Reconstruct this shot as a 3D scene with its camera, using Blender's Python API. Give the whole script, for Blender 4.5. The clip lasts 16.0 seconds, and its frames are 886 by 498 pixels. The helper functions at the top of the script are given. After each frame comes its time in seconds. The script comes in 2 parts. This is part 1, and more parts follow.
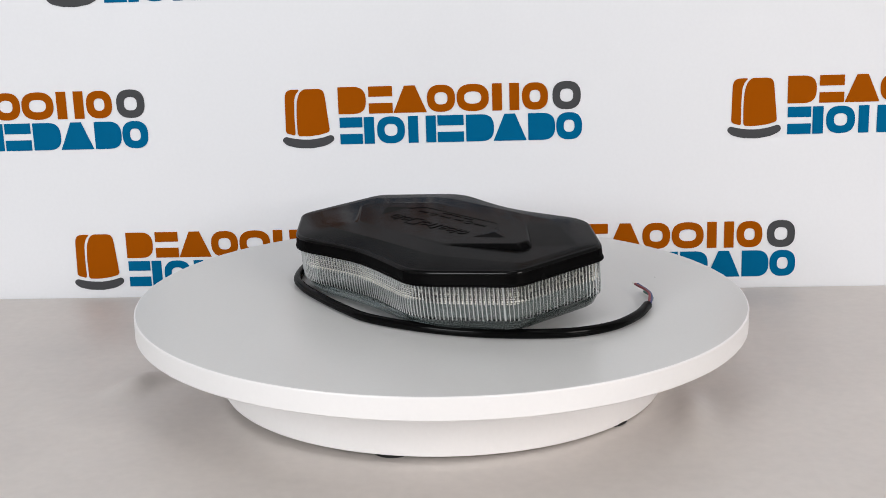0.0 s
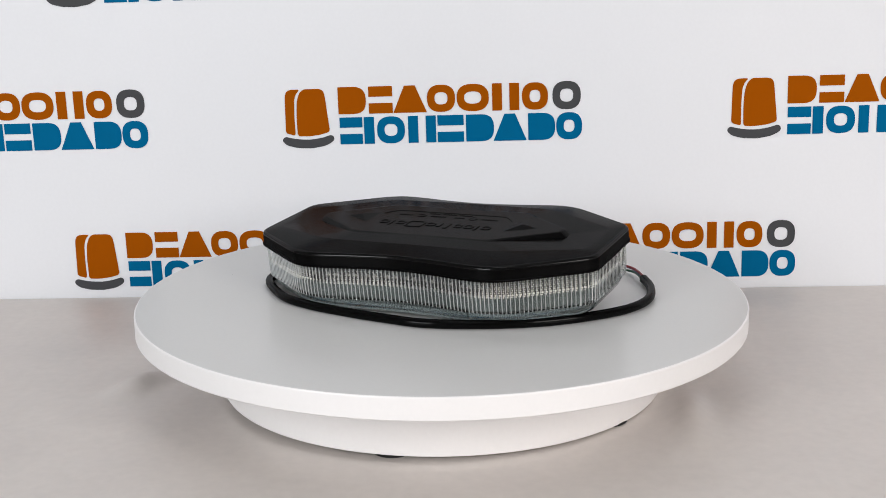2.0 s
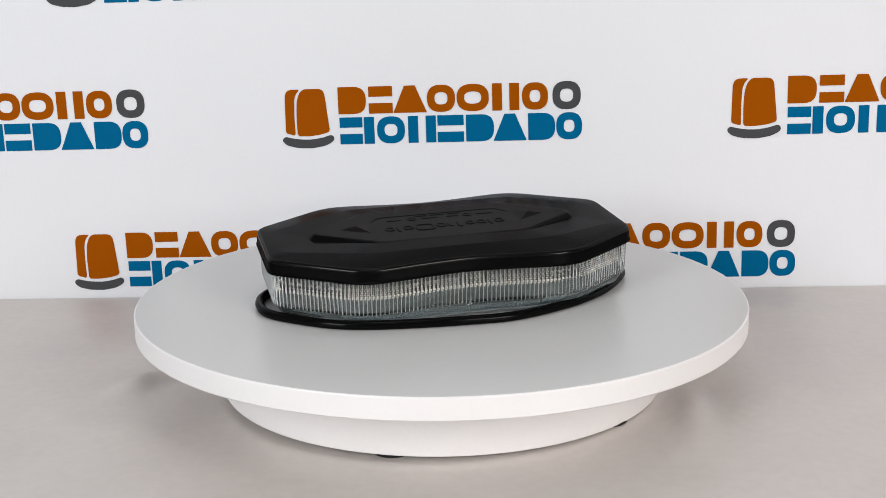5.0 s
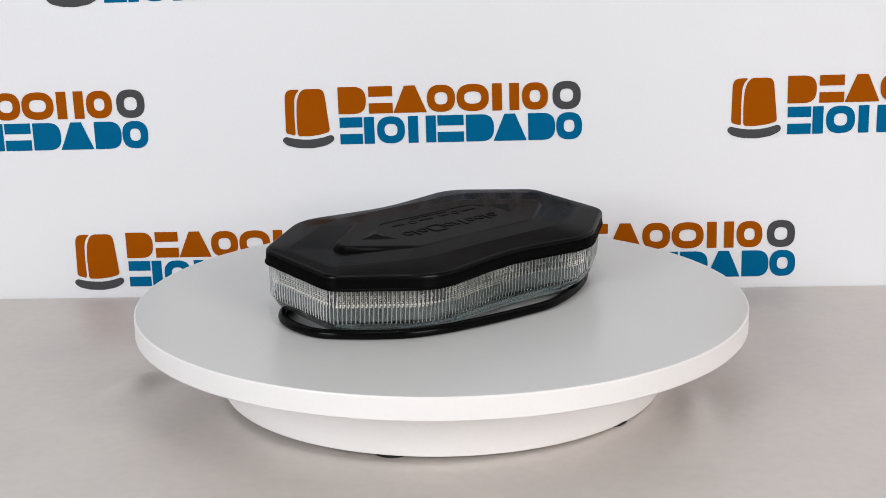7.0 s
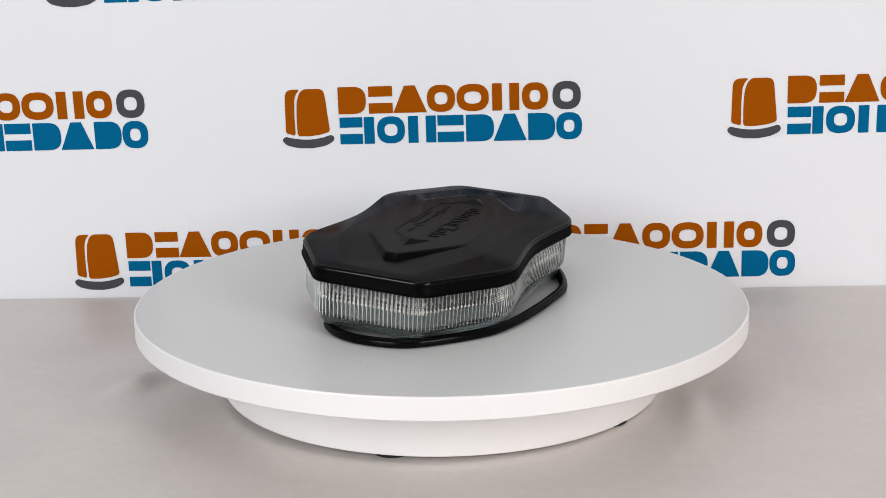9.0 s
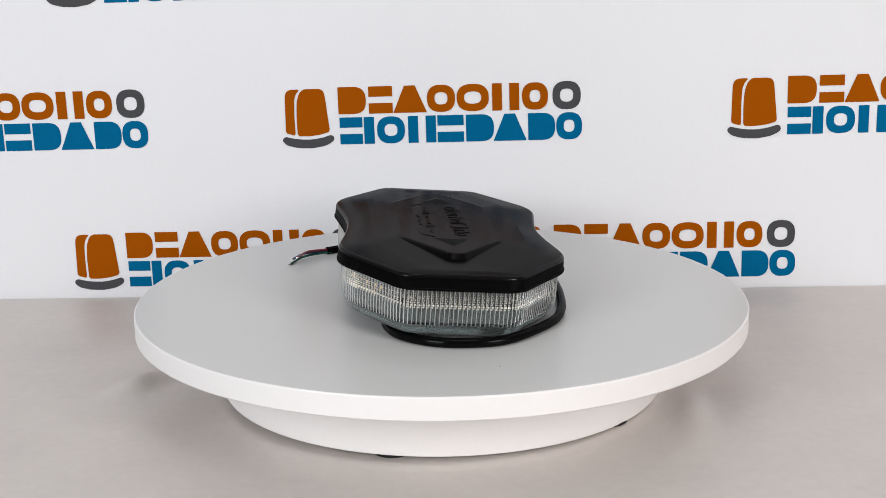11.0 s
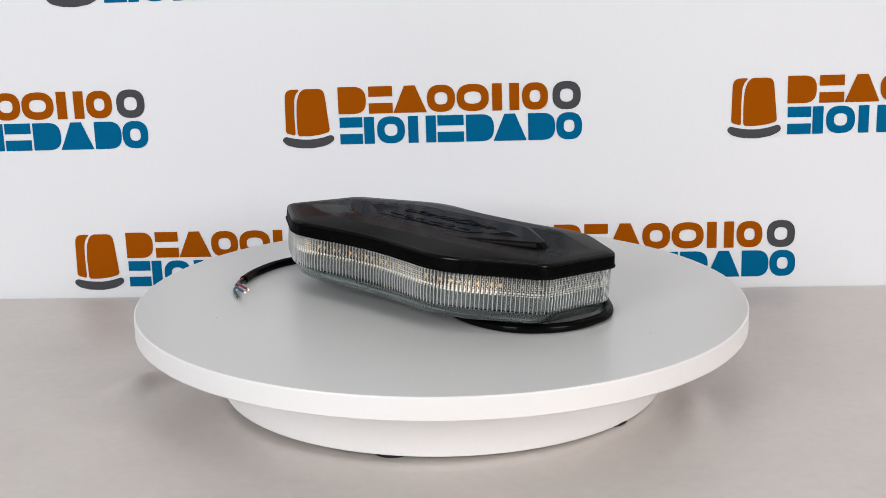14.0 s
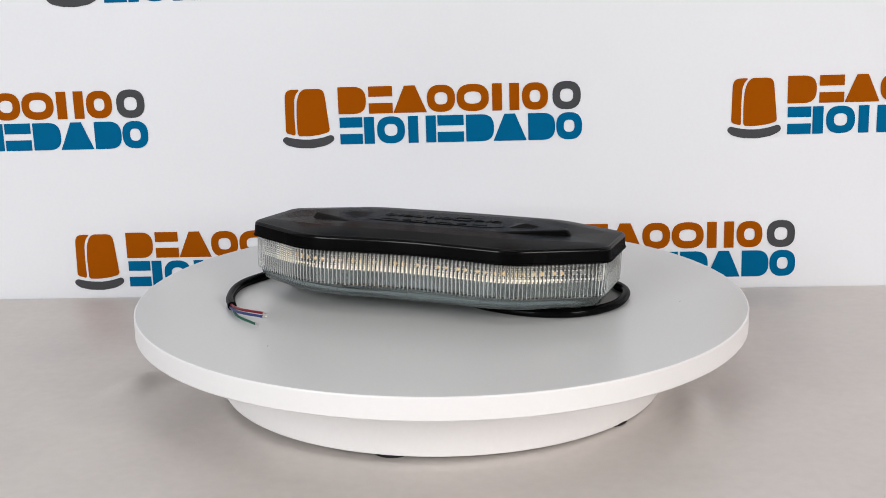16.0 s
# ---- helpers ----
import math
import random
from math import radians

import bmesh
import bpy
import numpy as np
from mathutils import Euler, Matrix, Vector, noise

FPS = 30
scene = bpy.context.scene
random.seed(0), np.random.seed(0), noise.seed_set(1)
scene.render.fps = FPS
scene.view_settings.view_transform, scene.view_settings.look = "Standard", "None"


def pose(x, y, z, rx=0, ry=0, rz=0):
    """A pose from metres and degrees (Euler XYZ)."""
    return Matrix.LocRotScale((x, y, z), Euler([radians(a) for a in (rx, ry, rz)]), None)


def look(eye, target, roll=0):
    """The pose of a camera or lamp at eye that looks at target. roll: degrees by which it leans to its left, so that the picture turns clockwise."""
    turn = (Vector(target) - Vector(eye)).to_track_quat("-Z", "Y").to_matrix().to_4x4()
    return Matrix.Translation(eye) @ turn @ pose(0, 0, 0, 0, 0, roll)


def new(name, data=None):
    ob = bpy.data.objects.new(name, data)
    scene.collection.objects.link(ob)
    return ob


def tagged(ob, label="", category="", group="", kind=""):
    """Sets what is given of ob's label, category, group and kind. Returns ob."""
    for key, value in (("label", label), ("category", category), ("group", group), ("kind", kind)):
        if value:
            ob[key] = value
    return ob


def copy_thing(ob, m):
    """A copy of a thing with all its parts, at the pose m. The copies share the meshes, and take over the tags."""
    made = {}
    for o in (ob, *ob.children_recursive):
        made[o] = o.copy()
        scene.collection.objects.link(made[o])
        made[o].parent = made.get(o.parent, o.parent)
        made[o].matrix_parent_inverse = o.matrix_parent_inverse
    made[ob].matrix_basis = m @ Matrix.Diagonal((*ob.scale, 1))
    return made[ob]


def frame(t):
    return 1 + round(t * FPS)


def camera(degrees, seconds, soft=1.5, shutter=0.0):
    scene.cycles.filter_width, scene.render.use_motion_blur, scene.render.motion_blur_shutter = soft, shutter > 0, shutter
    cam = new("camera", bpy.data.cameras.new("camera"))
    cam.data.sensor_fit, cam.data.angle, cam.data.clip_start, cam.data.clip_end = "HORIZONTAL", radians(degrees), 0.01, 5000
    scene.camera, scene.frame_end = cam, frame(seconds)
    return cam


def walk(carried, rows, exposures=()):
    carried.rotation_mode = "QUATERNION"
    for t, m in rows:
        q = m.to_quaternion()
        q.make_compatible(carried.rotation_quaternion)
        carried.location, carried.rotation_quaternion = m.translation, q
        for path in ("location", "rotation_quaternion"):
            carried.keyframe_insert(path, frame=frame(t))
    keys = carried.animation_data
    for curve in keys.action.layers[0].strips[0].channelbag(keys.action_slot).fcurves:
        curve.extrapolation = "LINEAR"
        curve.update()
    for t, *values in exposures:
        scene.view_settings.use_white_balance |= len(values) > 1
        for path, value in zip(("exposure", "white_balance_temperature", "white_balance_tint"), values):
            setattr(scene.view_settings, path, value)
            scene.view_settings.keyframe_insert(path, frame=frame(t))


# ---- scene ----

# Camera: on a tripod, a metre from a turntable. Table top is z = 0, the turntable's axis is x = y = 0.
TOP = 0.0709            # height of the platter's upper face
SPIN = 13.490           # turn of the platter, degrees a second
START = -53.249          # turn at the start


def eye_pose(yaw, pitch, roll, x, y, z):
    return Matrix.Translation((x, y, z)) @ pose(0, 0, 0, 0, 0, -yaw) @ pose(0, 0, 0, 90 - pitch) @ pose(0, 0, 0, 0, 0, roll)


cam = camera(38.556, 16.0, soft=0.65)
VIEW = eye_pose(0.113, 13.620, -0.805, 0.0, -0.97779, TOP + 0.27241)
walk(cam, [(0, VIEW), (16, VIEW)])

# ---- light ----
world = bpy.data.worlds.new("room_air")
scene.world = world
world.use_nodes = True
world.node_tree.nodes["Background"].inputs[0].default_value = (0.95, 0.97, 1.0, 1)
world.node_tree.nodes["Background"].inputs[1].default_value = 0.10


def area(name, eye, target, sx, sy, power, colour):
    data = bpy.data.lights.new(name, "AREA")
    data.shape, data.size, data.size_y, data.energy, data.color = "RECTANGLE", sx, sy, power, colour
    ob = new(name, data)
    ob.matrix_world = look(eye, target)
    return ob


area("softbox_lamp", (-1.15, -1.55, 0.80), (0, 0.1, 0.1), 0.8, 0.8, 21.7, (0.972, 1.0, 1.018))
area("softbox_lamp", (1.15, -1.55, 0.80), (0, 0.1, 0.1), 0.8, 0.8, 21.7, (1.0, 0.955, 0.92))
area("ceiling_panel_lamp", (0, -0.6, 1.9), (0, -0.2, 0), 0.6, 0.4, 3.2, (0.97, 0.985, 1.0))
scene.view_settings.exposure = 0.0


# ---- materials ----
def material(name, colour, rough=0.5, metal=0.0, grain=0.0, grain_scale=200.0, bump=0.0, bump_scale=400.0, stain=0.0,
             stain_scale=6.0, stretch=(1, 1, 1), spec=0.5, rough_var=0.0):
    m = bpy.data.materials.new(name)
    m.use_nodes = True
    nt = m.node_tree
    b = nt.nodes["Principled BSDF"]
    b.inputs["Base Color"].default_value = (*colour, 1)
    b.inputs["Roughness"].default_value = rough
    b.inputs["Metallic"].default_value = metal
    b.inputs["Specular IOR Level"].default_value = spec
    if not (grain or bump or stain or rough_var):
        return m
    tc = nt.nodes.new("ShaderNodeTexCoord")
    mp = nt.nodes.new("ShaderNodeMapping")
    mp.inputs["Scale"].default_value = stretch
    nt.links.new(tc.outputs["Object"], mp.inputs[0])

    def noise_tex(scale, detail):
        n = nt.nodes.new("ShaderNodeTexNoise")
        n.inputs["Scale"].default_value, n.inputs["Detail"].default_value = scale, detail
        nt.links.new(mp.outputs[0], n.inputs["Vector"])
        return n

    fine, coarse = noise_tex(grain_scale, 3), noise_tex(stain_scale, 4)

    def ranged(src, lo, hi):
        r = nt.nodes.new("ShaderNodeMapRange")
        r.inputs["From Min"].default_value, r.inputs["From Max"].default_value = 0.25, 0.75
        r.inputs["To Min"].default_value, r.inputs["To Max"].default_value = lo, hi
        nt.links.new(src.outputs[0], r.inputs[0])
        return r

    if grain or stain:
        a, c = ranged(fine, 1 - grain, 1 + grain), ranged(coarse, 1 - stain, 1 + stain)
        mul = nt.nodes.new("ShaderNodeMath")
        mul.operation = "MULTIPLY"
        nt.links.new(a.outputs[0], mul.inputs[0])
        nt.links.new(c.outputs[0], mul.inputs[1])
        vm = nt.nodes.new("ShaderNodeVectorMath")
        vm.operation = "SCALE"
        vm.inputs[0].default_value = colour
        nt.links.new(mul.outputs[0], vm.inputs["Scale"])
        nt.links.new(vm.outputs[0], b.inputs["Base Color"])
    if rough_var:
        r = ranged(coarse, rough - rough_var, rough + rough_var)
        nt.links.new(r.outputs[0], b.inputs["Roughness"])
    if bump:
        n = noise_tex(bump_scale, 2)
        bp = nt.nodes.new("ShaderNodeBump")
        bp.inputs["Strength"].default_value, bp.inputs["Distance"].default_value = bump, 0.0004
        nt.links.new(n.outputs[0], bp.inputs["Height"])
        nt.links.new(bp.outputs[0], b.inputs["Normal"])
    return m


def clear(name, colour, rough, ior, amount=1.0):
    m = bpy.data.materials.new(name)
    m.use_nodes = True
    b = m.node_tree.nodes["Principled BSDF"]
    b.inputs["Base Color"].default_value = (*colour, 1)
    b.inputs["Roughness"].default_value = rough
    b.inputs["IOR"].default_value = ior
    b.inputs["Transmission Weight"].default_value = amount
    return m


def black_plastic(name, body, gloss, rough, bump_scale, ior=1.28):
    """Dull black plastic: a dark body with a weak, even sheen and a fine moulded grain."""
    m = bpy.data.materials.new(name)
    m.use_nodes = True
    nt = m.node_tree
    nt.nodes.remove(nt.nodes["Principled BSDF"])
    dif, glo, mix = (nt.nodes.new("ShaderNode" + k) for k in ("BsdfDiffuse", "BsdfGlossy", "MixShader"))
    tc, fine, coarse, bp = (nt.nodes.new("ShaderNode" + k) for k in ("TexCoord", "TexNoise", "TexNoise", "Bump"))
    dif.inputs["Color"].default_value = (body, body, body * 1.04, 1)
    fre, amt = nt.nodes.new("ShaderNodeFresnel"), nt.nodes.new("ShaderNodeMath")
    fre.inputs["IOR"].default_value = ior
    amt.operation = "MULTIPLY_ADD"
    amt.inputs[1].default_value, amt.inputs[2].default_value = gloss, 0.002
    nt.links.new(fre.outputs[0], amt.inputs[0])
    nt.links.new(amt.outputs[0], mix.inputs[0])
    fine.inputs["Scale"].default_value, coarse.inputs["Scale"].default_value = bump_scale, 22
    rg = nt.nodes.new("ShaderNodeMapRange")
    rg.inputs["To Min"].default_value, rg.inputs["To Max"].default_value = rough - 0.04, rough + 0.04
    bp.inputs["Strength"].default_value, bp.inputs["Distance"].default_value = 0.05, 0.0003
    for a, b in ((tc.outputs["Object"], fine.inputs["Vector"]), (tc.outputs["Object"], coarse.inputs["Vector"]), (fine.outputs[0], bp.inputs["Height"]),
                 (bp.outputs[0], dif.inputs["Normal"]), (bp.outputs[0], glo.inputs["Normal"]), (coarse.outputs[0], rg.inputs[0]), (rg.outputs[0], glo.inputs["Roughness"]),
                 (dif.outputs[0], mix.inputs[1]), (glo.outputs[0], mix.inputs[2]), (mix.outputs[0], nt.nodes["Material Output"].inputs["Surface"])):
        nt.links.new(a, b)
    return m


VINYL = material("white_vinyl", (0.760, 0.768, 0.803), 0.5, grain=0.01, grain_scale=300, stain=0.012, stain_scale=3, bump=0.05, bump_scale=900, spec=0.3)
INK_ORANGE = material("orange_ink", (0.318, 0.072, 0.0005), 0.6, grain=0.02, stain=0.02, spec=0.02)
INK_BLUE = material("blue_ink", (0.0003, 0.113, 0.255), 0.6, grain=0.02, stain=0.02, spec=0.02)
INK_GREY = material("grey_ink", (0.060, 0.061, 0.066), 0.6, grain=0.02, stain=0.02, spec=0.1)
STEEL = material("satin_table_top", (0.668, 0.625, 0.594), 0.50, metal=0.40, grain=0.03, grain_scale=110, stain=0.06, stain_scale=8,
                 stretch=(1, 1, 1), bump=0.07, bump_scale=260, rough_var=0.05)
# white like the edge; its greyer tone holds the weaker light from above
LAMINATE = material("shaded_white_laminate", (0.600, 0.600, 0.597), 0.28, grain=0.012, grain_scale=500, stain=0.012, stain_scale=8, bump=0.06, bump_scale=1500)
# both whites carry a faint pink for light bounced off the table
EDGE = material("white_edge_band", (0.81, 0.794, 0.798), 0.42, grain=0.008, grain_scale=300, stain=0.01, stain_scale=10, bump=0.04, bump_scale=700)
BASE_PAINT = material("white_base_paint", (0.885, 0.869, 0.873), 0.45, grain=0.01, grain_scale=300, stain=0.012, stain_scale=9, bump=0.05, bump_scale=500)
RUBBER = material("black_rubber", (0.005, 0.005, 0.005), 0.8, grain=0.1)
BLACK_ABS = black_plastic("black_abs_plastic", 0.0022, 0.31, 0.21, 1500)
LID_RIM = black_plastic("glossy_black_rim", 0.0020, 0.45, 0.16, 900, 1.45)
LID_SIDE = black_plastic("dull_black_lip", 0.0020, 0.10, 0.26, 900, 1.35)
CABLE_PVC = black_plastic("black_cable_sheath", 0.0020, 0.38, 0.13, 900)
LENS = clear("clear_polycarbonate", (0.80, 0.84, 0.845), 0.03, 1.33)
# ribs are clear as well; the whitened body paints their bright highlight lines
RIDGE = clear("clear_rib_glint", (0.95, 0.97, 0.97), 0.10, 1.5, 0.71)
TRAY = clear("smoky_clear_plastic", (0.20, 0.24, 0.237), 0.08, 1.45, 0.82)
GREY_PLATE = material("grey_inner_plate", (0.040, 0.048, 0.046), 0.4, grain=0.04)
BOARD = material("dark_circuit_board", (0.010, 0.0105, 0.010), 0.5, grain=0.15)
PALE = material("clear_diode", (0.20, 0.19, 0.17), 0.25, grain=0.05)
# sparkle in the lens as bead colour, brighter on the amber side
BEAD = material("warm_sparkle_bead", (0.92, 0.81, 0.66), 0.15, grain=0.03)
# paler sparkle beads; colours the tray's rings as well
BEAD_PALE = material("pale_sparkle_and_ring", (0.64, 0.59, 0.52), 0.15, grain=0.03)
AMBER = material("amber_diode", (0.66, 0.42, 0.19), 0.25, grain=0.05)
COPPER = material("tinned_copper", (0.75, 0.72, 0.68), 0.3, metal=1.0)
RED = material("red_wire", (0.19, 0.006, 0.016), 0.4, grain=0.05)
BLUE = material("blue_wire", (0.02, 0.035, 0.16), 0.4, grain=0.05)
GREEN = material("green_wire", (0.004, 0.085, 0.05), 0.4, grain=0.05)
WALL_PAINT = material("white_wall_paint", (0.72, 0.72, 0.72), 0.7, grain=0.02, stain=0.03, bump=0.1)
FLOOR_PAINT = material("grey_floor_paint", (0.30, 0.29, 0.28), 0.5, grain=0.05, stain=0.06)


# ---- helpers for meshes ----
def mesh_object(name, bm, mat, parent=None, smooth=None):
    me = bpy.data.meshes.new(name)
    bm.normal_update()
    bm.to_mesh(me)
    bm.free()
    if mat:
        me.materials.append(mat)
    if smooth is not None:
        me.polygons.foreach_set("use_smooth", [True] * len(me.polygons))
        me.set_sharp_from_angle(angle=radians(smooth))
    ob = new(name, me)
    ob.parent = parent
    return ob


def part(name, bm, mat, parent, label="", smooth=35):
    ob = mesh_object(name, bm, mat, parent, smooth)
    return tagged(ob, label) if label else ob


def box(bm, x0, x1, y0, y1, z0, z1):
    vs = [bm.verts.new((x, y, z)) for z in (z0, z1) for x, y in ((x0, y0), (x1, y0), (x1, y1), (x0, y1))]
    for f in ((3, 2, 1, 0), (4, 5, 6, 7), (0, 1, 5, 4), (1, 2, 6, 5), (2, 3, 7, 6), (3, 0, 4, 7)):
        bm.faces.new([vs[i] for i in f])
    return bm


def loft(bm, rings, cap_first=True, cap_last=True, flip=False):
    loops = [[bm.verts.new(p) for p in ring] for ring in rings]
    for a, b in zip(loops, loops[1:]):
        n = len(a)
        for i in range(n):
            q = (a[i], a[(i + 1) % n], b[(i + 1) % n], b[i])
            bm.faces.new(q[::-1] if flip else q)
    if cap_first:
        bm.faces.new(loops[0] if flip else loops[0][::-1])
    if cap_last:
        bm.faces.new(loops[-1][::-1] if flip else loops[-1])
    return bm


def turned(profile, n=128):
    """A solid of revolution about z from (radius, z) pairs, bottom to top."""
    bm = bmesh.new()
    return loft(bm, [[(r * math.cos(2 * math.pi * i / n), r * math.sin(2 * math.pi * i / n), z) for i in range(n)] for r, z in profile])


def tube(points, radius, n=14, smooth_steps=8):
    """A round tube along a smooth curve through the points."""
    pts = [Vector(p) for p in points]
    ext = [2 * pts[0] - pts[1]] + pts + [2 * pts[-1] - pts[-2]]
    path = []
    for i in range(1, len(ext) - 2):
        p0, p1, p2, p3 = ext[i - 1:i + 3]
        for k in range(smooth_steps):
            t = k / smooth_steps
            path.append(0.5 * (2 * p1 + (p2 - p0) * t + (2 * p0 - 5 * p1 + 4 * p2 - p3) * t * t + (3 * p1 - p0 - 3 * p2 + p3) * t ** 3))
    path.append(pts[-1])
    bm = bmesh.new()
    rings, side = [], None
    for i, p in enumerate(path):
        d = (path[min(i + 1, len(path) - 1)] - path[max(i - 1, 0)]).normalized()
        if side is None:
            side = d.orthogonal().normalized()
        side = (side - d * side.dot(d)).normalized()
        up = d.cross(side)
        rings.append([p + radius * (math.cos(2 * math.pi * k / n) * side + math.sin(2 * math.pi * k / n) * up) for k in range(n)])
    return loft(bm, rings)


def inset_corners(verts, inset):
    """The corners of a closed counterclockwise outline moved inwards."""
    out, n = [], len(verts)
    for i in range(n):
        a, b, c = Vector(verts[i - 1]), Vector(verts[i]), Vector(verts[(i + 1) % n])
        d1, d2 = (b - a).normalized(), (c - b).normalized()
        n1, n2 = Vector((-d1.y, d1.x)), Vector((-d2.y, d2.x))
        m = (n1 + n2) / (1 + n1.dot(n2))
        out.append(b + m * inset)
    return out


def rounded(verts, radii, steps=7):
    """A closed outline with each corner rounded by a quadratic bend that starts at that distance from it."""
    pts, n = [], len(verts)
    for i in range(n):
        a, b, c = Vector(verts[i - 1]), Vector(verts[i]), Vector(verts[(i + 1) % n])
        r1, r2 = min(radii[i], 0.48 * (b - a).length), min(radii[i], 0.48 * (c - b).length)
        s, e = b + (a - b).normalized() * r1, b + (c - b).normalized() * r2
        for k in range(steps + 1):
            t = k / steps
            pts.append((1 - t) ** 2 * s + 2 * t * (1 - t) * b + t * t * e)
    return pts


# ---- room ----
def build_room():
    x0, x1, y0, y1, z0, z1, t = -2.2, 2.2, -3.2, 1.3, -0.75, 2.2, 0.1
    parts = (("floor", x0 - t, x1 + t, y0 - t, y1 + t, z0 - t, z0, FLOOR_PAINT, "grey painted floor of the studio room", "floor"),
             ("ceiling", x0 - t, x1 + t, y0 - t, y1 + t, z1, z1 + t, WALL_PAINT, "plain white painted room ceiling", "ceiling"),
             ("wall_north", x0, x1, y1, y1 + t, z0, z1, WALL_PAINT, "plain white painted room wall behind the backdrop", "wall"),
             ("wall_south", x0, x1, y0 - t, y0, z0, z1, WALL_PAINT, "plain white painted room wall", "wall"),
             ("wall_west", x0 - t, x0, y0, y1, z0, z1, WALL_PAINT, "plain white painted room wall", "wall"),
             ("wall_east", x1, x1 + t, y0, y1, z0, z1, WALL_PAINT, "plain white painted room wall", "wall"))
    for name, a, b, c, d, e, f, mat, label, cat in parts:
        tagged(mesh_object(name, box(bmesh.new(), a, b, c, d, e, f), mat), label, cat, kind="structure")


build_room()

# ---- table ----
WALL_Y = 0.25543                        # foot of the backdrop on the table
LEVEL = pose(0, 0, 0, 0, 0, -3.311) @ pose(0, 0, 0, 0, -0.993, 0)   # the table and backdrop against the turntable


def build_table():
    table = tagged(new("work_table"), "satin silver-beige metal work table with faint wrinkles", "table")
    table.matrix_world = LEVEL
    back = 0.2537
    bm = bmesh.new()
    nx, ny, x0, x1, y0 = 420, 200, -0.95, 0.95, -0.62
    # x, y, turn, length, width, height of each soft crease
    folds = ((-0.246, -0.018, 68, 0.030, 0.014, 0.0105), (-0.300, 0.095, 100, 0.03, 0.010, 0.0010), (-0.340, 0.16, 20, 0.06, 0.012, 0.0008),
             (0.186, -0.095, 84, 0.045, 0.014, 0.0100), (0.27, -0.02, 40, 0.09, 0.03, 0.0016), (-0.25, -0.10, 25, 0.06, 0.025, 0.0014))

    def height(x, y):
        h = 0.0016 * (noise.noise((x * 4.0, y * 7.0, 0.3)) + 0.35 * noise.noise((x * 13, y * 17, 4.1)))
        for fx, fy, turn, long, wide, tall in folds:
            c, s = math.cos(radians(turn)), math.sin(radians(turn))
            u, v = (x - fx) * c + (y - fy) * s, -(x - fx) * s + (y - fy) * c
            h += tall * math.exp(-(u / long) ** 2 - (v / wide) ** 2)
        return h * min(1.0, (back - y) / 0.05) * (1 if x * x + y * y > 0.034 else 0.15)

    grid = [[bm.verts.new((x0 + (x1 - x0) * i / nx, y0 + (back - y0) * j / ny, height(x0 + (x1 - x0) * i / nx, y0 + (back - y0) * j / ny))) for i in range(nx + 1)] for j in range(ny + 1)]
    for j in range(ny):
        for i in range(nx):
            bm.faces.new((grid[j][i], grid[j][i + 1], grid[j + 1][i + 1], grid[j + 1][i]))
    edge = grid[0] + [r[-1] for r in grid[1:]] + grid[-1][-2::-1] + [r[0] for r in grid[-2:0:-1]]
    low = [bm.verts.new((v.co.x, v.co.y, -0.03)) for v in edge]
    for i in range(len(edge)):
        k = (i + 1) % len(edge)
        bm.faces.new((low[i], low[k], edge[k], edge[i]))
    bm.faces.new(low[::-1])
    part("tabletop", bm, STEEL, table, smooth=40)
    for x in (-0.88, 0.88):
        for y in (-0.55, 0.18):
            leg = bmesh.new()
            box(leg, x - 0.02, x + 0.02, y - 0.02, y + 0.02, -0.715, -0.03)
            part("leg", leg, STEEL, table, smooth=None)


build_table()

# ---- printed backdrop ----
WALL = Matrix.Translation((0, WALL_Y, 0)) @ LEVEL @ pose(0, 0, 0, 0.076)


def flat_shape(outline):
    """A printed shape: a thin skin in the backdrop's own plane (x right, z up)."""
    bm = bmesh.new()
    loft(bm, [[(x, 0.0, z) for x, z in outline], [(x, -0.0004, z) for x, z in outline]])
    return bm


def flat_ring(x0, x1, z0, z1, stroke):
    """A printed round ring."""
    outer, inner = block(x0, x1, z0, z1, "round"), block(x0 + stroke, x1 - stroke, z0 + stroke, z1 - stroke, "round")
    return loft(bmesh.new(), [[(x, y, z) for x, z in line] for line, y in ((outer, 0.0), (outer, -0.0004), (inner, -0.0004), (inner, 0.0))], False, False)


def flat_bars(x0, x1, z0, z1, kind):
    """A pair of plain printed bars, lying or upright."""
    bm, w, h = bmesh.new(), x1 - x0, z1 - z0
    for k in (0, 1):
        if kind == "rows":
            box(bm, x0, x1, -0.0004, 0.0, z0 + 0.62 * h * k, z0 + 0.62 * h * k + 0.38 * h)
        else:
            box(bm, x0 + 0.64 * w * k, x0 + 0.64 * w * k + 0.36 * w, -0.0004, 0.0, z0, z1)
    return bm


def block(x0, x1, z0, z1, kind):
    w, h = x1 - x0, z1 - z0
    if kind == "round":
        return [(x0 + w / 2 + w / 2 * math.copysign(abs(math.cos(a)) ** 0.8, math.cos(a)), z0 + h / 2 + h / 2 * math.copysign(abs(math.sin(a)) ** 0.8, math.sin(a)))
                for a in (2 * math.pi * k / 40 for k in range(40))]
    if kind == "wedge":
        return [(x0, z0), (x1, z0), (x1 - w * 0.34, z1), (x0 + w * 0.34, z1)]
    r = 0.012 if kind == "soft" else 0.0004
    return [tuple(p) for p in rounded([Vector(p) for p in ((x0, z0), (x1, z0), (x1, z1), (x0, z1))], [0.0004, r, r, 0.0004], 6)]


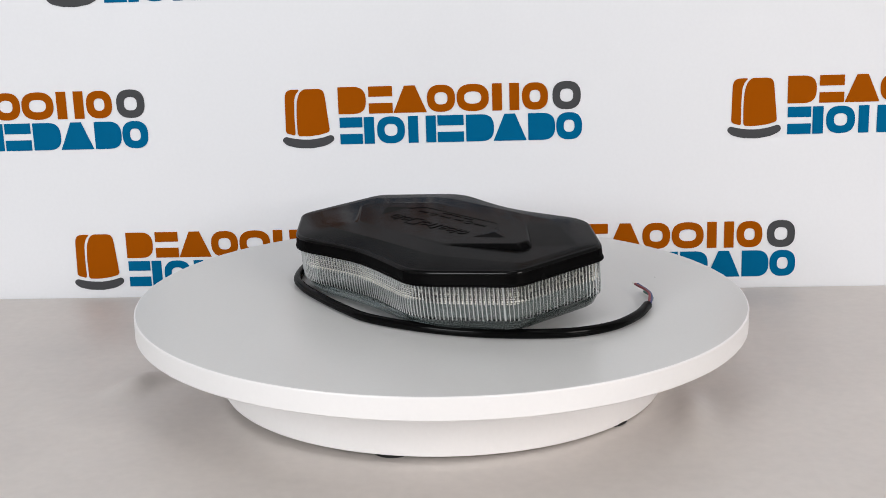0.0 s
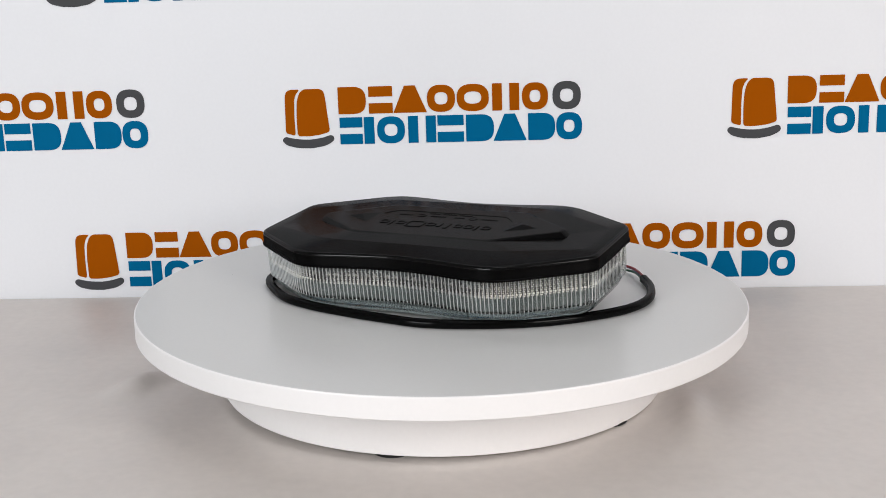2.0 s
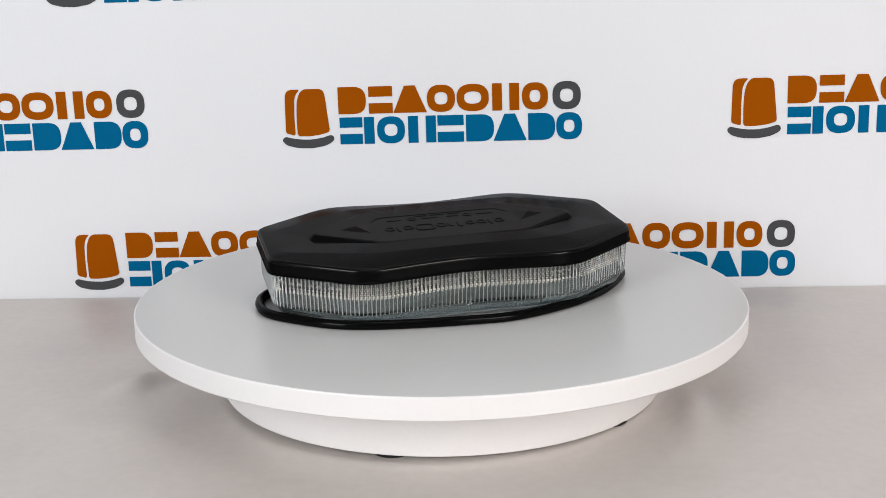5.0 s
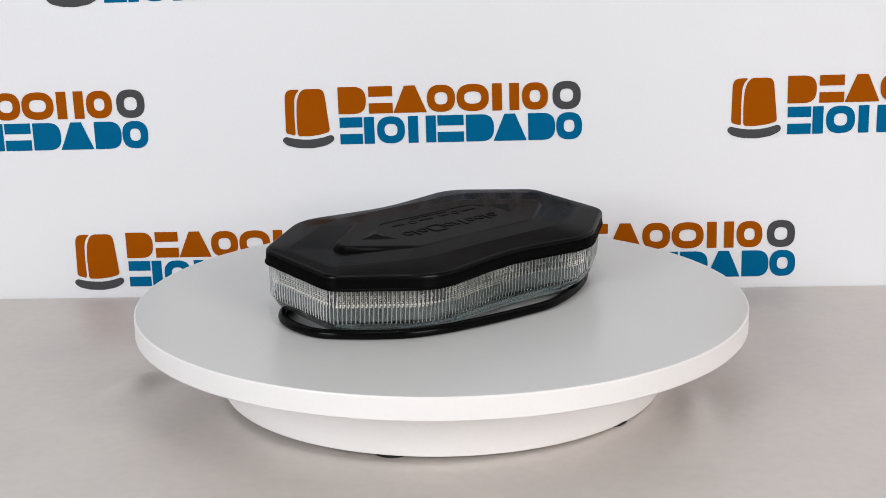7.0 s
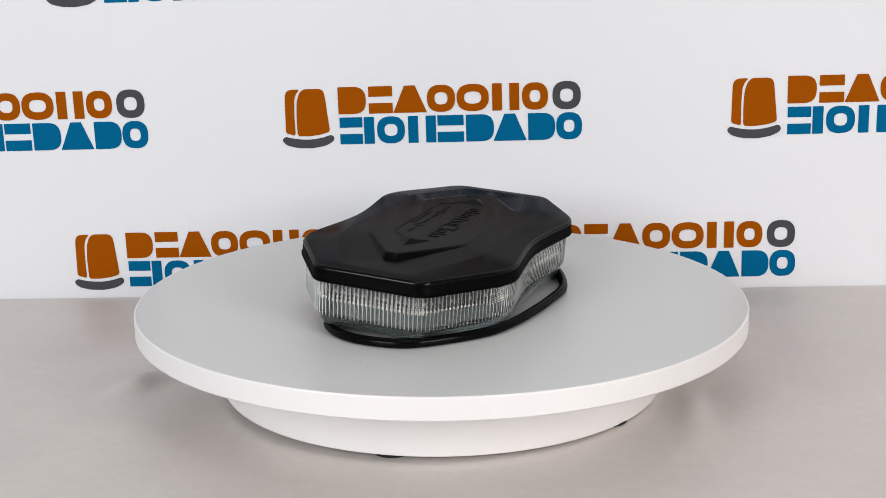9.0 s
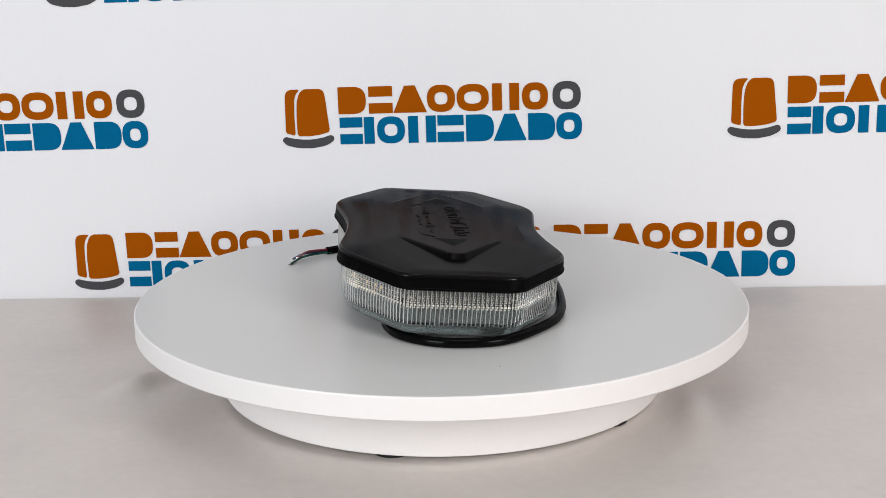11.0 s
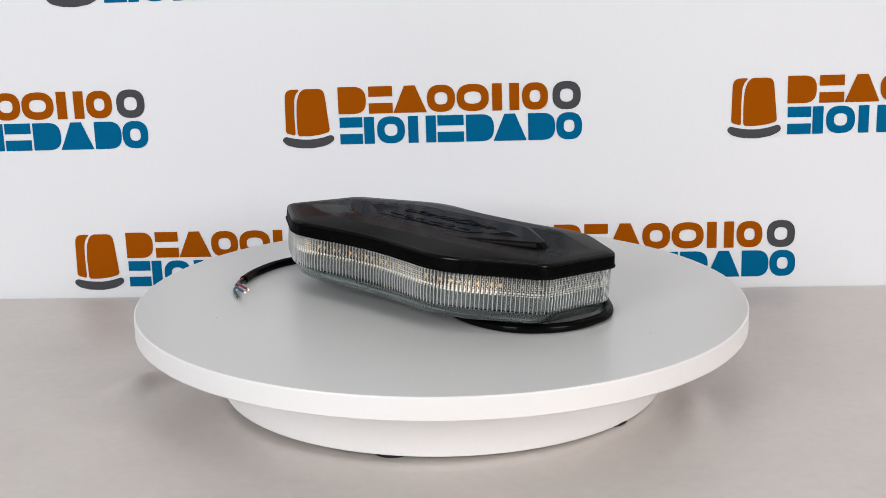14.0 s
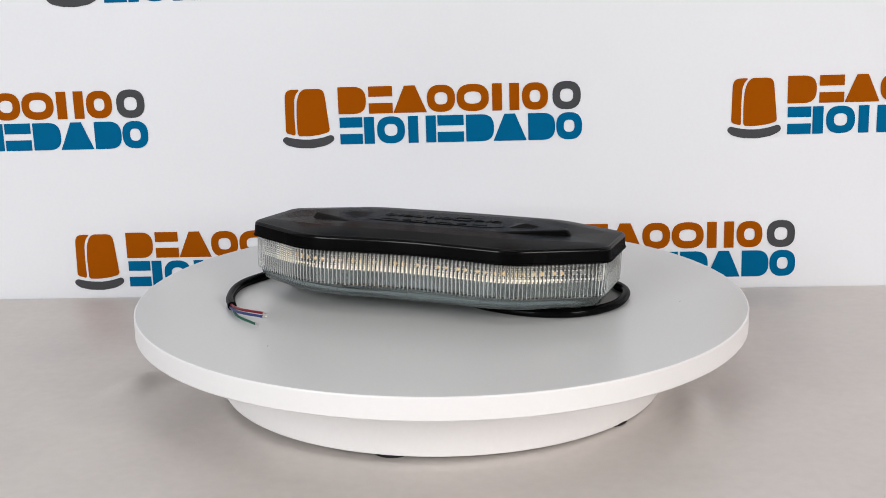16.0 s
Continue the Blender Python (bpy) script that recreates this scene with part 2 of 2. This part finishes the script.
PX = 0.000556
UPPER = ((0, 49, "soft"), (54, 96, "rows"), (97, 156, "wedge"), (157, 206, "round"), (209, 265, "round"), (271, 318, "posts"), (323, 368, "round"))
LOWER = ((1, 41, "rows"), (44, 62, "bar"), (67, 116, "round"), (122, 171, "posts"), (174, 220, "rows"), (224, 273, "soft"), (272, 330, "wedge"), (333, 380, "soft"), (382, 427, "round"))


def build_backdrop():
    bm = bmesh.new()
    box(bm, -1.25, 1.25, 0.0, 0.004, -0.45, 1.25)
    drop = tagged(mesh_object("backdrop", bm, VINYL), "white vinyl photo backdrop printed with orange and blue logos", "backdrop", kind="structure")
    drop.matrix_world = WALL

    def put(name, outline, mat, parent, at=None):
        ob = part(name, flat_shape(outline), mat, parent, smooth=None)
        ob.location = at if at else (0, 0, 0)
        return ob

    def stamp(name, x0, x1, z0, z1, kind, mat, parent):
        x0, x1, z0, z1 = x0 * PX, x1 * PX, z0 * PX, z1 * PX
        if kind == "round":
            bm = flat_ring(x0, x1, z0, z1, 13 * PX)
        elif kind in ("rows", "posts"):
            bm = flat_bars(x0, x1, z0, z1, kind)
        else:
            bm = flat_shape(block(x0, x1, z0, z1, kind))
        part(name, bm, mat, parent, smooth=None)

    left = [(-91, -79), (-89.5, -14), (-87, -6), (-81, -2.5), (-62, -2), (-70, -10), (-73.5, -22), (-74.5, -50), (-74, -84), (-82, -81.5)]
    right = [(-70, -84.8), (-70.5, -50), (-69, -24), (-64, -9), (-57, -2), (-28, -2), (-21.5, -5), (-19, -13), (-12.5, -78), (-30, -83), (-50, -85.3)]
    foot = [(-99, -92), (-93, -85), (-80, -88.5), (-62, -91), (-45, -91.3), (-25, -88), (-9, -83), (-4.5, -90), (-8, -96), (-22, -103), (-45, -107), (-70, -106), (-90, -101)]
    first = None
    base_u, base_v, period, rise = -0.09495, 0.20875, 0.43242, 0.14142

    def scale(pts):
        """The outline in metres, its corners eased by a closed curve through the middles of its sides."""
        out = []
        for i, b in enumerate(pts):
            a, c = pts[i - 1], pts[(i + 1) % len(pts)]
            ease = [min(0.5, 5.5 / max(0.01, math.dist(b, e))) for e in (a, c)]
            p, q = [(b[0] + (e[0] - b[0]) * k, b[1] + (e[1] - b[1]) * k) for e, k in zip((a, c), ease)]
            for s in (0.0, 0.2, 0.4, 0.6, 0.8, 1.0):
                out.append(tuple(((1 - s) ** 2 * p[k] + 2 * s * (1 - s) * b[k] + s * s * q[k]) * PX for k in (0, 1)))
        return [p for i, p in enumerate(out) if math.dist(p, out[i - 1]) > 1e-5]

    spots = [(c, r) for r in (-1, 0, 1, 2) for c in ((-1, 0, 1) if r % 2 == 0 else (-1.5, -0.5, 0.5, 1.5))]
    for c, r in spots:
        at = (base_u + c * period - (0.0072 if r % 2 else 0), -0.0003, base_v + r * rise + (0.0022 if r > 0 else 0))
        if first is None:
            left, right, foot = ([(x - 4.5, z) for x, z in line] for line in (left, right, foot))
            logo = put("printed_logo", scale(right), INK_ORANGE, drop, at)
            tagged(logo, "printed beacon mark with orange and blue blocks")
            put("dome_side", scale(left), INK_ORANGE, logo)
            put("beacon_foot", scale(foot), INK_GREY, logo)
            for x0, x1, kind in UPPER:
                stamp("orange_block", x0, x1, -47.5, 0, kind, INK_ORANGE, logo)
            stamp("grey_block", 376, 425, -48, 1, "round", INK_GREY, logo)
            for x0, x1, kind in LOWER:
                stamp("blue_block", x0, x1, -101, -53.5, kind, INK_BLUE, logo)
            first = logo
        else:
            # the vinyl is drawn a little wider towards its ends
            stretch = 1.03 if c == -1 else 1.0
            pull = {-1: Vector((-0.0031, 0, 0.0025)), 1: Vector((0.0014, 0, 0))}.get(c, Vector())
            copy_thing(first, Matrix.Translation(Vector(at) + pull) @ Matrix.Diagonal((stretch, 1, stretch, 1)))


build_backdrop()


# ---- turntable ----

def build_turntable():
    table = tagged(new("turntable"), "round white motorised display turntable with a drum base", "turntable")
    r, h = 0.24, TOP
    prof = [(r - 0.003, h - 0.01699), (r - 0.0008, h - 0.0164), (r, h - 0.0154), (r, h - 0.0010), (r - 0.0003, h - 0.0004), (r - 0.0012, h - 0.0001)]
    platter = part("platter", turned(prof, 192), EDGE, table, "white laminated round platter", smooth=14)
    # upper face, with its shading put into the grey colour
    face = turned([(r - 0.0011, h - 0.0006), (r - 0.0012, h)], 192)
    part("platter_face", face, LAMINATE, platter, "white laminate upper face, toned grey for the weaker light on it", smooth=None)
    for x, y, size in ((0.0762, 0.1643, 0.00055), (-0.1867, -0.0211, 0.00045)):
        crumb = bmesh.new()
        bmesh.ops.create_icosphere(crumb, subdivisions=1, radius=size, matrix=Matrix.Diagonal((1, 0.8, 0.4, 1)))
        part("dust_speck", crumb, BOARD, platter, "tiny dark speck of dust").location = (x, y, h + 0.0002)
    b = 0.1752
    part("base", turned([(b - 0.003, 0.0032), (b - 0.0006, 0.0035), (b, 0.0044), (b, h - 0.0185), (b - 0.02, h - 0.018)], 160), BASE_PAINT, table, "white drum base").location.x = 0.0002
    for turn in (-103, -42, 16, 74, 132, 195):
        a = radians(turn)
        reach = 0.1612 if turn == -42 else 0.1560
        x, y = reach * math.cos(a), reach * math.sin(a)
        low = x * 0.0173 - 0.0003
        foot = part("foot", turned([(0.013, low), (0.0145, low + 0.0004), (0.0145, max(0.0038, low + 0.0006)), (0.013, 0.0048)], 24), RUBBER, table, "black rubber foot")
        foot.location = (x, y, 0)
    return platter


PLATTER = build_turntable()

# ---- light bar ----
# its body leans a little, for it lies on its own cable
LEAN = Matrix.Translation((0.00179, -0.00162, 0.04212)) @ Matrix.Rotation(-0.01982, 4, "Y") @ Matrix.Rotation(0.07659, 4, "X")
EX, EY, CX, CY, WX, WY = 0.1438, 0.0412, 0.0795, 0.0868, 0.014, 0.0768
OUTLINE = [(EX, -EY), (EX, EY), (CX, CY), (WX, WY), (-WX, WY), (-CX, CY), (-EX, EY), (-EX, -EY), (-CX, -CY), (-WX, -WY), (WX, -WY), (CX, -CY)]
BENDS = [0.009, 0.009, 0.018, 0.024, 0.024, 0.018] * 2
LENS_BENDS = [0.010, 0.010, 0.026, 0.022, 0.022, 0.026] * 2


def ring(inset, z, steps=7, bend=1.0, verts=None, bends=None):
    pts = rounded(inset_corners(verts or OUTLINE, inset), [b * bend for b in (bends or BENDS)], steps)
    return [(p.x, p.y, z) for p in pts]


def even(points, step):
    """Points at even steps along a closed outline, with the outward normal."""
    pts = [Vector(p[:2]) for p in points]
    seg = [(pts[i], pts[(i + 1) % len(pts)]) for i in range(len(pts))]
    total = sum((b - a).length for a, b in seg)
    n = round(total / step)
    out, i, run = [], 0, 0.0
    for k in range(n):
        want = k * total / n
        while run + (seg[i][1] - seg[i][0]).length < want:
            run += (seg[i][1] - seg[i][0]).length
            i += 1
        a, b = seg[i]
        d = (b - a).normalized()
        out.append((a + d * (want - run), Vector((d.y, -d.x))))
    # soften the normals
    for _ in range(3):
        out = [(p, (out[j - 1][1] + q + out[(j + 1) % n][1]).normalized()) for j, (p, q) in enumerate(out)]
    return out


def corner_ring(e, c, w, ze, zc, zw, bend):
    """A ring of the lid's top from the places and heights of its end, shoulder and waist corners."""
    pts = []
    for k, (x, y) in enumerate(OUTLINE):
        sx, sy = math.copysign(1, x), math.copysign(1, y)
        kind = (e, ze) if abs(x) > 0.12 else (c, zc) if abs(x) > 0.05 else (w, zw)
        pts.append(Vector((sx * kind[0][0], sy * kind[0][1], kind[1])))
    return [tuple(p) for p in rounded(pts, [b * bend for b in BENDS], 7)]


def build_lid(bar):
    prof = [(0.0035, -0.0005), (0.0, 0.0), (-0.0001, 0.0011), (0.0006, 0.0017), (0.0009, 0.0088)]
    prof += [(0.0036 - 0.0027 * math.cos(radians(a)), 0.0088 + 0.0027 * math.sin(radians(a))) for a in (10, 20, 30, 40, 50, 60, 70, 80)]
    rings = [ring(i, z) for i, z in prof]
    # long slopes up to the crease, then the flatter crown that falls towards the ends
    rings.append(corner_ring((0.1315, 0.0272), (0.0712, 0.0580), (0.011, 0.0580), 0.0120, 0.0149, 0.0153, 0.8))
    # step of the middle pad: high at its two points, nothing at its sides
    rings.append(corner_ring((0.1068, 0.0050), (0.0590, 0.0405), (0.011, 0.0400), 0.0123, 0.0161, 0.01632, 0.35))
    rings.append(corner_ring((0.1046, 0.0048), (0.0583, 0.0396), (0.011, 0.0392), 0.0152, 0.0162, 0.01638, 0.35))
    rings.append(corner_ring((0.1034, 0.0046), (0.0576, 0.0386), (0.011, 0.0382), 0.0162, 0.0164, 0.01648, 0.35))
    rings.append(corner_ring((0.1015, 0.0044), (0.0566, 0.0372), (0.011, 0.0366), 0.01655, 0.01655, 0.01655, 0.35))
    lid = part("lid", loft(bmesh.new(), rings), BLACK_ABS, bar, "satin black moulded plastic lid", smooth=20)
    per = len(rings[0])
    lid.data.materials.append(LID_RIM)
    lid.data.materials.append(LID_SIDE)
    for f in lid.data.polygons:
        if f.index < per * (len(prof) - 1):
            f.material_index = 1 if f.index >= per * 4 else 2
    creased = (len(prof), len(prof) + 1, len(prof) + 4)
    for e in lid.data.edges:
        a, b = e.vertices
        if a // per == b // per and a // per in creased:
            e.use_edge_sharp = True
    lid.matrix_local = LEAN
    TOPZ = 0.01655
    for s in (1, -1):
        tri = bmesh.new()
        foot = [(0.0830, 0.0), (0.0590, 0.0150), (0.0590, -0.0150)]
        peak = tri.verts.new((s * 0.0700, 0.0, TOPZ + 0.0022))
        vs = [tri.verts.new((s * x, s * y, TOPZ - 0.0002)) for x, y in foot]
        for a, b in ((0, 1), (1, 2), (2, 0)):
            tri.faces.new((vs[a], vs[b], peak))
        tri.faces.new(vs[::-1])
        part("arrow_boss", tri, BLACK_ABS, lid, smooth=None)
    # thin border line beside the moulded marks
    line = [(-0.056, 0.012), (-0.051, 0.019), (-0.044, 0.0225), (-0.020, 0.0228), (0.020, 0.0228), (0.044, 0.0225), (0.051, 0.019), (0.056, 0.012)]
    part("border_line", tube([(x, y, TOPZ - 0.0001) for x, y in line], 0.0005, 6, 5), BLACK_ABS, lid)
    # moulded marks: plain raised bars
    widths = (0.0080, 0.0032, 0.0080, 0.0070, 0.0052, 0.0055, 0.0080, 0.0150, 0.0080, 0.0032, 0.0080)
    x = -0.0475
    for k, w in enumerate(widths):
        h0, h1 = (-0.0135, -0.0045)
        if k in (1, 4, 9):
            h0 = -0.0165
        if k == 7:
            h0, h1 = -0.0180, -0.0030
        mark = bmesh.new()
        x0, x1 = -x - w, -x
        if w > 0.006:
            # a plain raised ring
            def loop(d, z):
                c = min(0.0036, 0.48 * (x1 - x0)) - d
                return [(p.x, p.y, z) for p in rounded([Vector(p) for p in ((x0 + d, h0 + d), (x1 - d, h0 + d), (x1 - d, h1 - d), (x0 + d, h1 - d))], [c] * 4, 4)]
            loft(mark, [loop(0, TOPZ - 0.0003), loop(0, TOPZ + 0.0003), loop(0.0002, TOPZ + 0.0005), loop(0.0014, TOPZ + 0.0005), loop(0.0016, TOPZ + 0.0003), loop(0.0016, TOPZ - 0.0003)], False, False)
        else:
            out = rounded([Vector(p) for p in ((x0, h0), (x0 + w * 0.6, h0), (x0 + w * 0.6, h1), (x0, h1))], [0.0010] * 4, 3)
            loft(mark, [[(p.x, p.y, z) for p in out] for z in (TOPZ - 0.0003, TOPZ + 0.0005)])
        part("moulded_mark", mark, BLACK_ABS, lid, smooth=30)
        x += w + 0.0017
    for x0, x1, y in ((-0.042, -0.0305, 0.0125), (-0.014, -0.0005, 0.0125), (0.0063, 0.016, 0.0125), (0.0303, 0.0445, 0.0125), (-0.0178, -0.0085, 0.0195), (-0.006, 0.006, 0.0195), (0.0085, 0.0193, 0.0195)):
        n = round((x1 - x0) / 0.0024)
        for k in range(n):
            mark = bmesh.new()
            a = x0 + (x1 - x0) * k / n
            box(mark, a, a + 0.0016, y - 0.0011, y + 0.0011, TOPZ - 0.0003, TOPZ + 0.0004)
            part("moulded_bar", mark, BLACK_ABS, lid, smooth=None)
    for x0 in (-0.0222, 0.0231):
        ob = part("moulded_disc", turned([(0.0036, TOPZ - 0.0003), (0.0036, TOPZ + 0.0004), (0.0028, TOPZ + 0.0004), (0.0026, TOPZ + 0.0001)], 24), BLACK_ABS, lid)
        ob.location = (x0, 0.0125, 0)


def rib_path():
    """Points round the lens, fourteen to every rib."""
    teeth = 14
    path = even(ring(0.0024, 0, 12, bends=LENS_BENDS), 0.0032 / teeth)
    return path[:len(path) - len(path) % teeth], teeth


def build_lens(bar):
    path, teeth = rib_path()
    n = len(path)
    # a faintly bulging gap, then a half-round rib
    shape = (-0.00052, -0.00050, -0.00048, -0.00047, -0.00046, -0.00046, -0.00046, -0.00047, -0.00048, -0.00050, -0.00052, -0.00018, 0.0, -0.00018)
    bumpy = [shape[i % teeth] for i in range(n)]
    rows = []
    for z, extra, k in ((0.0004, 0.0, 1.0), (-0.0205, 0.0004, 1.0), (-0.0245, 0.0008, 1.0), (-0.0256, 0.0010, 0.8)):
        rows.append([(p.x + q.x * (b * k - extra), p.y + q.y * (b * k - extra), z) for (p, q), b in zip(path, bumpy)])
    inner = []
    for z, d in ((-0.0250, 0.0030), (0.0, 0.0020)):
        inner.append([(p.x - q.x * d, p.y - q.y * d, z) for p, q in path])
    bm = bmesh.new()
    loops = [[bm.verts.new(p) for p in r] for r in rows + inner]
    m = len(loops)
    for j in range(m):
        a, b = loops[j], loops[(j + 1) % m]
        for i in range(n):
            f = bm.faces.new((a[i], b[i], b[(i + 1) % n], a[(i + 1) % n]))
            # rib faces get the whitened highlight material
            f.material_index = 1 if j < 3 and i % teeth in (11, 12, 13) else 0
    lens = part("lens", bm, LENS, bar, "clear ribbed polycarbonate lens", smooth=60)
    lens.data.materials.append(RIDGE)
    lens.matrix_local = LEAN
    lens.visible_shadow = False
    # added beads behind every gap between the ribs, standing for refracted diode sparkle
    made = {}
    for k in range(n // teeth):
        p, q = path[k * teeth + 5]
        lit = p.y > 0.03 and abs(p.x) < 0.115
        place = Matrix.Translation((p.x - q.x * 0.0034, p.y - q.y * 0.0034, 0)) @ Matrix.Rotation(math.atan2(q.y, q.x), 4, "Z")
        if lit not in made:
            col = bmesh.new()
            for i, (z, rad) in enumerate(((-0.0024, 0.00030), (-0.0040, 0.00034), (-0.0056, 0.00036), (-0.0072, 0.00038), (-0.0088, 0.00042), (-0.0104, 0.00050), (-0.0122, 0.00080), (-0.0138, 0.00055))):
                side = 0.00022 * (-1) ** i
                bmesh.ops.create_uvsphere(col, u_segments=8, v_segments=5, radius=rad * (1.25 if lit else 1.0), matrix=Matrix.Translation((0, side, z)))
            made[lit] = part("sparkle_column", col, BEAD if lit else BEAD_PALE, lens)
            made[lit].matrix_local = place
        else:
            copy_thing(made[lit], place)


def build_inside(bar):
    full = [(x, y if abs(x) > 0.05 else math.copysign(0.0825, y)) for x, y in OUTLINE]
    prof = [(0.0160, -0.0350), (0.0105, -0.0347), (0.0080, -0.0330), (0.0056, -0.0280), (0.0052, -0.0258)]
    tray = part("base_tray", loft(bmesh.new(), [ring(i, z, 9, verts=full, bends=LENS_BENDS) for i, z in prof]), TRAY, bar, "smoky clear plastic base tray")
    tray.matrix_local = LEAN
    for s in (1, -1):
        for x in (-0.056, 0.001, 0.056):
            tick = bmesh.new()
            box(tick, x - 0.0005, x + 0.0005, s * 0.0745 - 0.0006, s * 0.0745 + 0.0006, -0.0310, -0.0262)
            part("moulded_rib", tick, GREY_PLATE, tray, smooth=None)
    for sx, sy in ((1, -1), (-1, 1), (-1, -1), (1, 1)):
        ring_pts = [(sx * (0.0985 + 0.0155 * math.cos(a)), sy * (0.036 + 0.0155 * math.sin(a)), -0.0336) for a in (2 * math.pi * k / 24 for k in range(25))]
        part("foot_ring", tube(ring_pts, 0.0006, 6, 2), BEAD_PALE, tray, "pale raised ring in the tray")
    floor = part("inner_plate", loft(bmesh.new(), [ring(0.0085, -0.0250), ring(0.0090, -0.0150), ring(0.0110, -0.0145)]), GREY_PLATE, bar, "grey inner plate", smooth=30)
    floor.matrix_local = LEAN
    core = part("inner_core", loft(bmesh.new(), [ring(0.0190, -0.0147), ring(0.0190, -0.0004)]), BOARD, bar, "dark inner housing", smooth=None)
    core.matrix_local = LEAN
    # diode modules all round, facing outwards
    made = {}
    path, teeth = rib_path()
    ribs = len(path) // teeth
    for k in range(ribs // 5):
        p, q = path[(5 * k + 2) * teeth + 4]
        m = LEAN @ Matrix.Translation((p.x - q.x * 0.0075, p.y - q.y * 0.0075, 0)) @ Matrix.Rotation(math.atan2(q.y, q.x), 4, "Z")
        lit = p.y > 0.03 and abs(p.x) < 0.115
        if lit not in made:
            mod = part("led_module", box(bmesh.new(), -0.009, 0.0, -0.0077, 0.0077, -0.0143, -0.0010), BOARD, bar,
                       "dark module with " + ("amber diodes" if lit else "clear diodes"), smooth=None)
            for dy in (-0.0030, 0.0030):
                chip = turned([(0.0014, 0.0), (0.0013, 0.0005), (0.0008, 0.0009), (0.0003, 0.0011)], 16)
                ob = part("diode", chip, AMBER if lit else PALE, mod)
                ob.matrix_local = Matrix.Translation((0, dy, -0.0082)) @ Matrix.Rotation(radians(90), 4, "Y")
            mod.matrix_local = m
            made[lit] = mod
        else:
            copy_thing(made[lit], m)


def build_cable(bar):
    z = 0.0035
    run = [(-0.0189, 0.0187, 0.0038), (-0.0439, 0.0387, z), (-0.0799, 0.0487, z), (-0.1099, 0.0452, z), (-0.1289, 0.0327, z), (-0.1414, 0.0137, z), (-0.1454, -0.0093, z),
           (-0.1419, -0.0313, z), (-0.1259, -0.0513, z), (-0.0989, -0.0738, z), (-0.0699, -0.0843, z), (-0.0339, -0.0898, z), (0.0011, -0.0923, z), (0.0311, -0.0918, z),
           (0.0651, -0.0803, z), (0.0969, -0.0630, z), (0.1237, -0.0408, z), (0.1474, -0.0115, z), (0.1582, 0.0117, z), (0.1605, 0.0380, z), (0.1520, 0.0680, z),
           (0.1398, 0.0900, 0.0036)]
    cable = part("cable", tube(run, 0.0035, 16, 8), CABLE_PVC, bar, "black round power cable")
    end = Vector(run[-1])
    for mat, off, tip, label in ((RED, (0.0005, 0.0, 0.001), (0.1020, 0.1150, 0.0080), "red insulated wire"), (BLUE, (0.001, 0.001, -0.0008), (0.1005, 0.1197, 0.0068), "blue insulated wire"),
                                 (GREEN, (-0.001, -0.0005, -0.0012), (0.1053, 0.1219, 0.0014), "green insulated wire")):
        a, b = end + Vector(off), Vector(tip)
        mid = a.lerp(b, 0.5) + Vector((0.0035, 0.0045, 0.0008))
        part("wire", tube([a - Vector((-0.004, -0.008, 0)) * -0.3, a, mid, b], 0.0010, 8, 6), mat, cable, label)
        d = (b - mid).normalized()
        part("bare_end", tube([b - d * 0.001, b + d * 0.002, b + d * 0.004 + Vector((0, 0, 0.0004))], 0.0006, 6, 3), COPPER, cable, "tinned bare wire end")


def build_bar():
    bar = tagged(new("light_bar"), "black-topped amber warning light bar with clear ribbed lens", "light bar")
    build_lid(bar)
    build_lens(bar)
    build_inside(bar)
    build_cable(bar)
    return bar


BAR = build_bar()


def motions():
    steps = [0.5 * k for k in range(33)]
    walk(PLATTER, [(t, pose(0, 0, 0, 0.10, 0.12, 0) @ pose(0, 0, 0, 0, 0, START + SPIN * t)) for t in steps])
    walk(BAR, [(t, pose(0, 0, TOP, 0, 0, START + SPIN * t)) for t in steps])


motions()
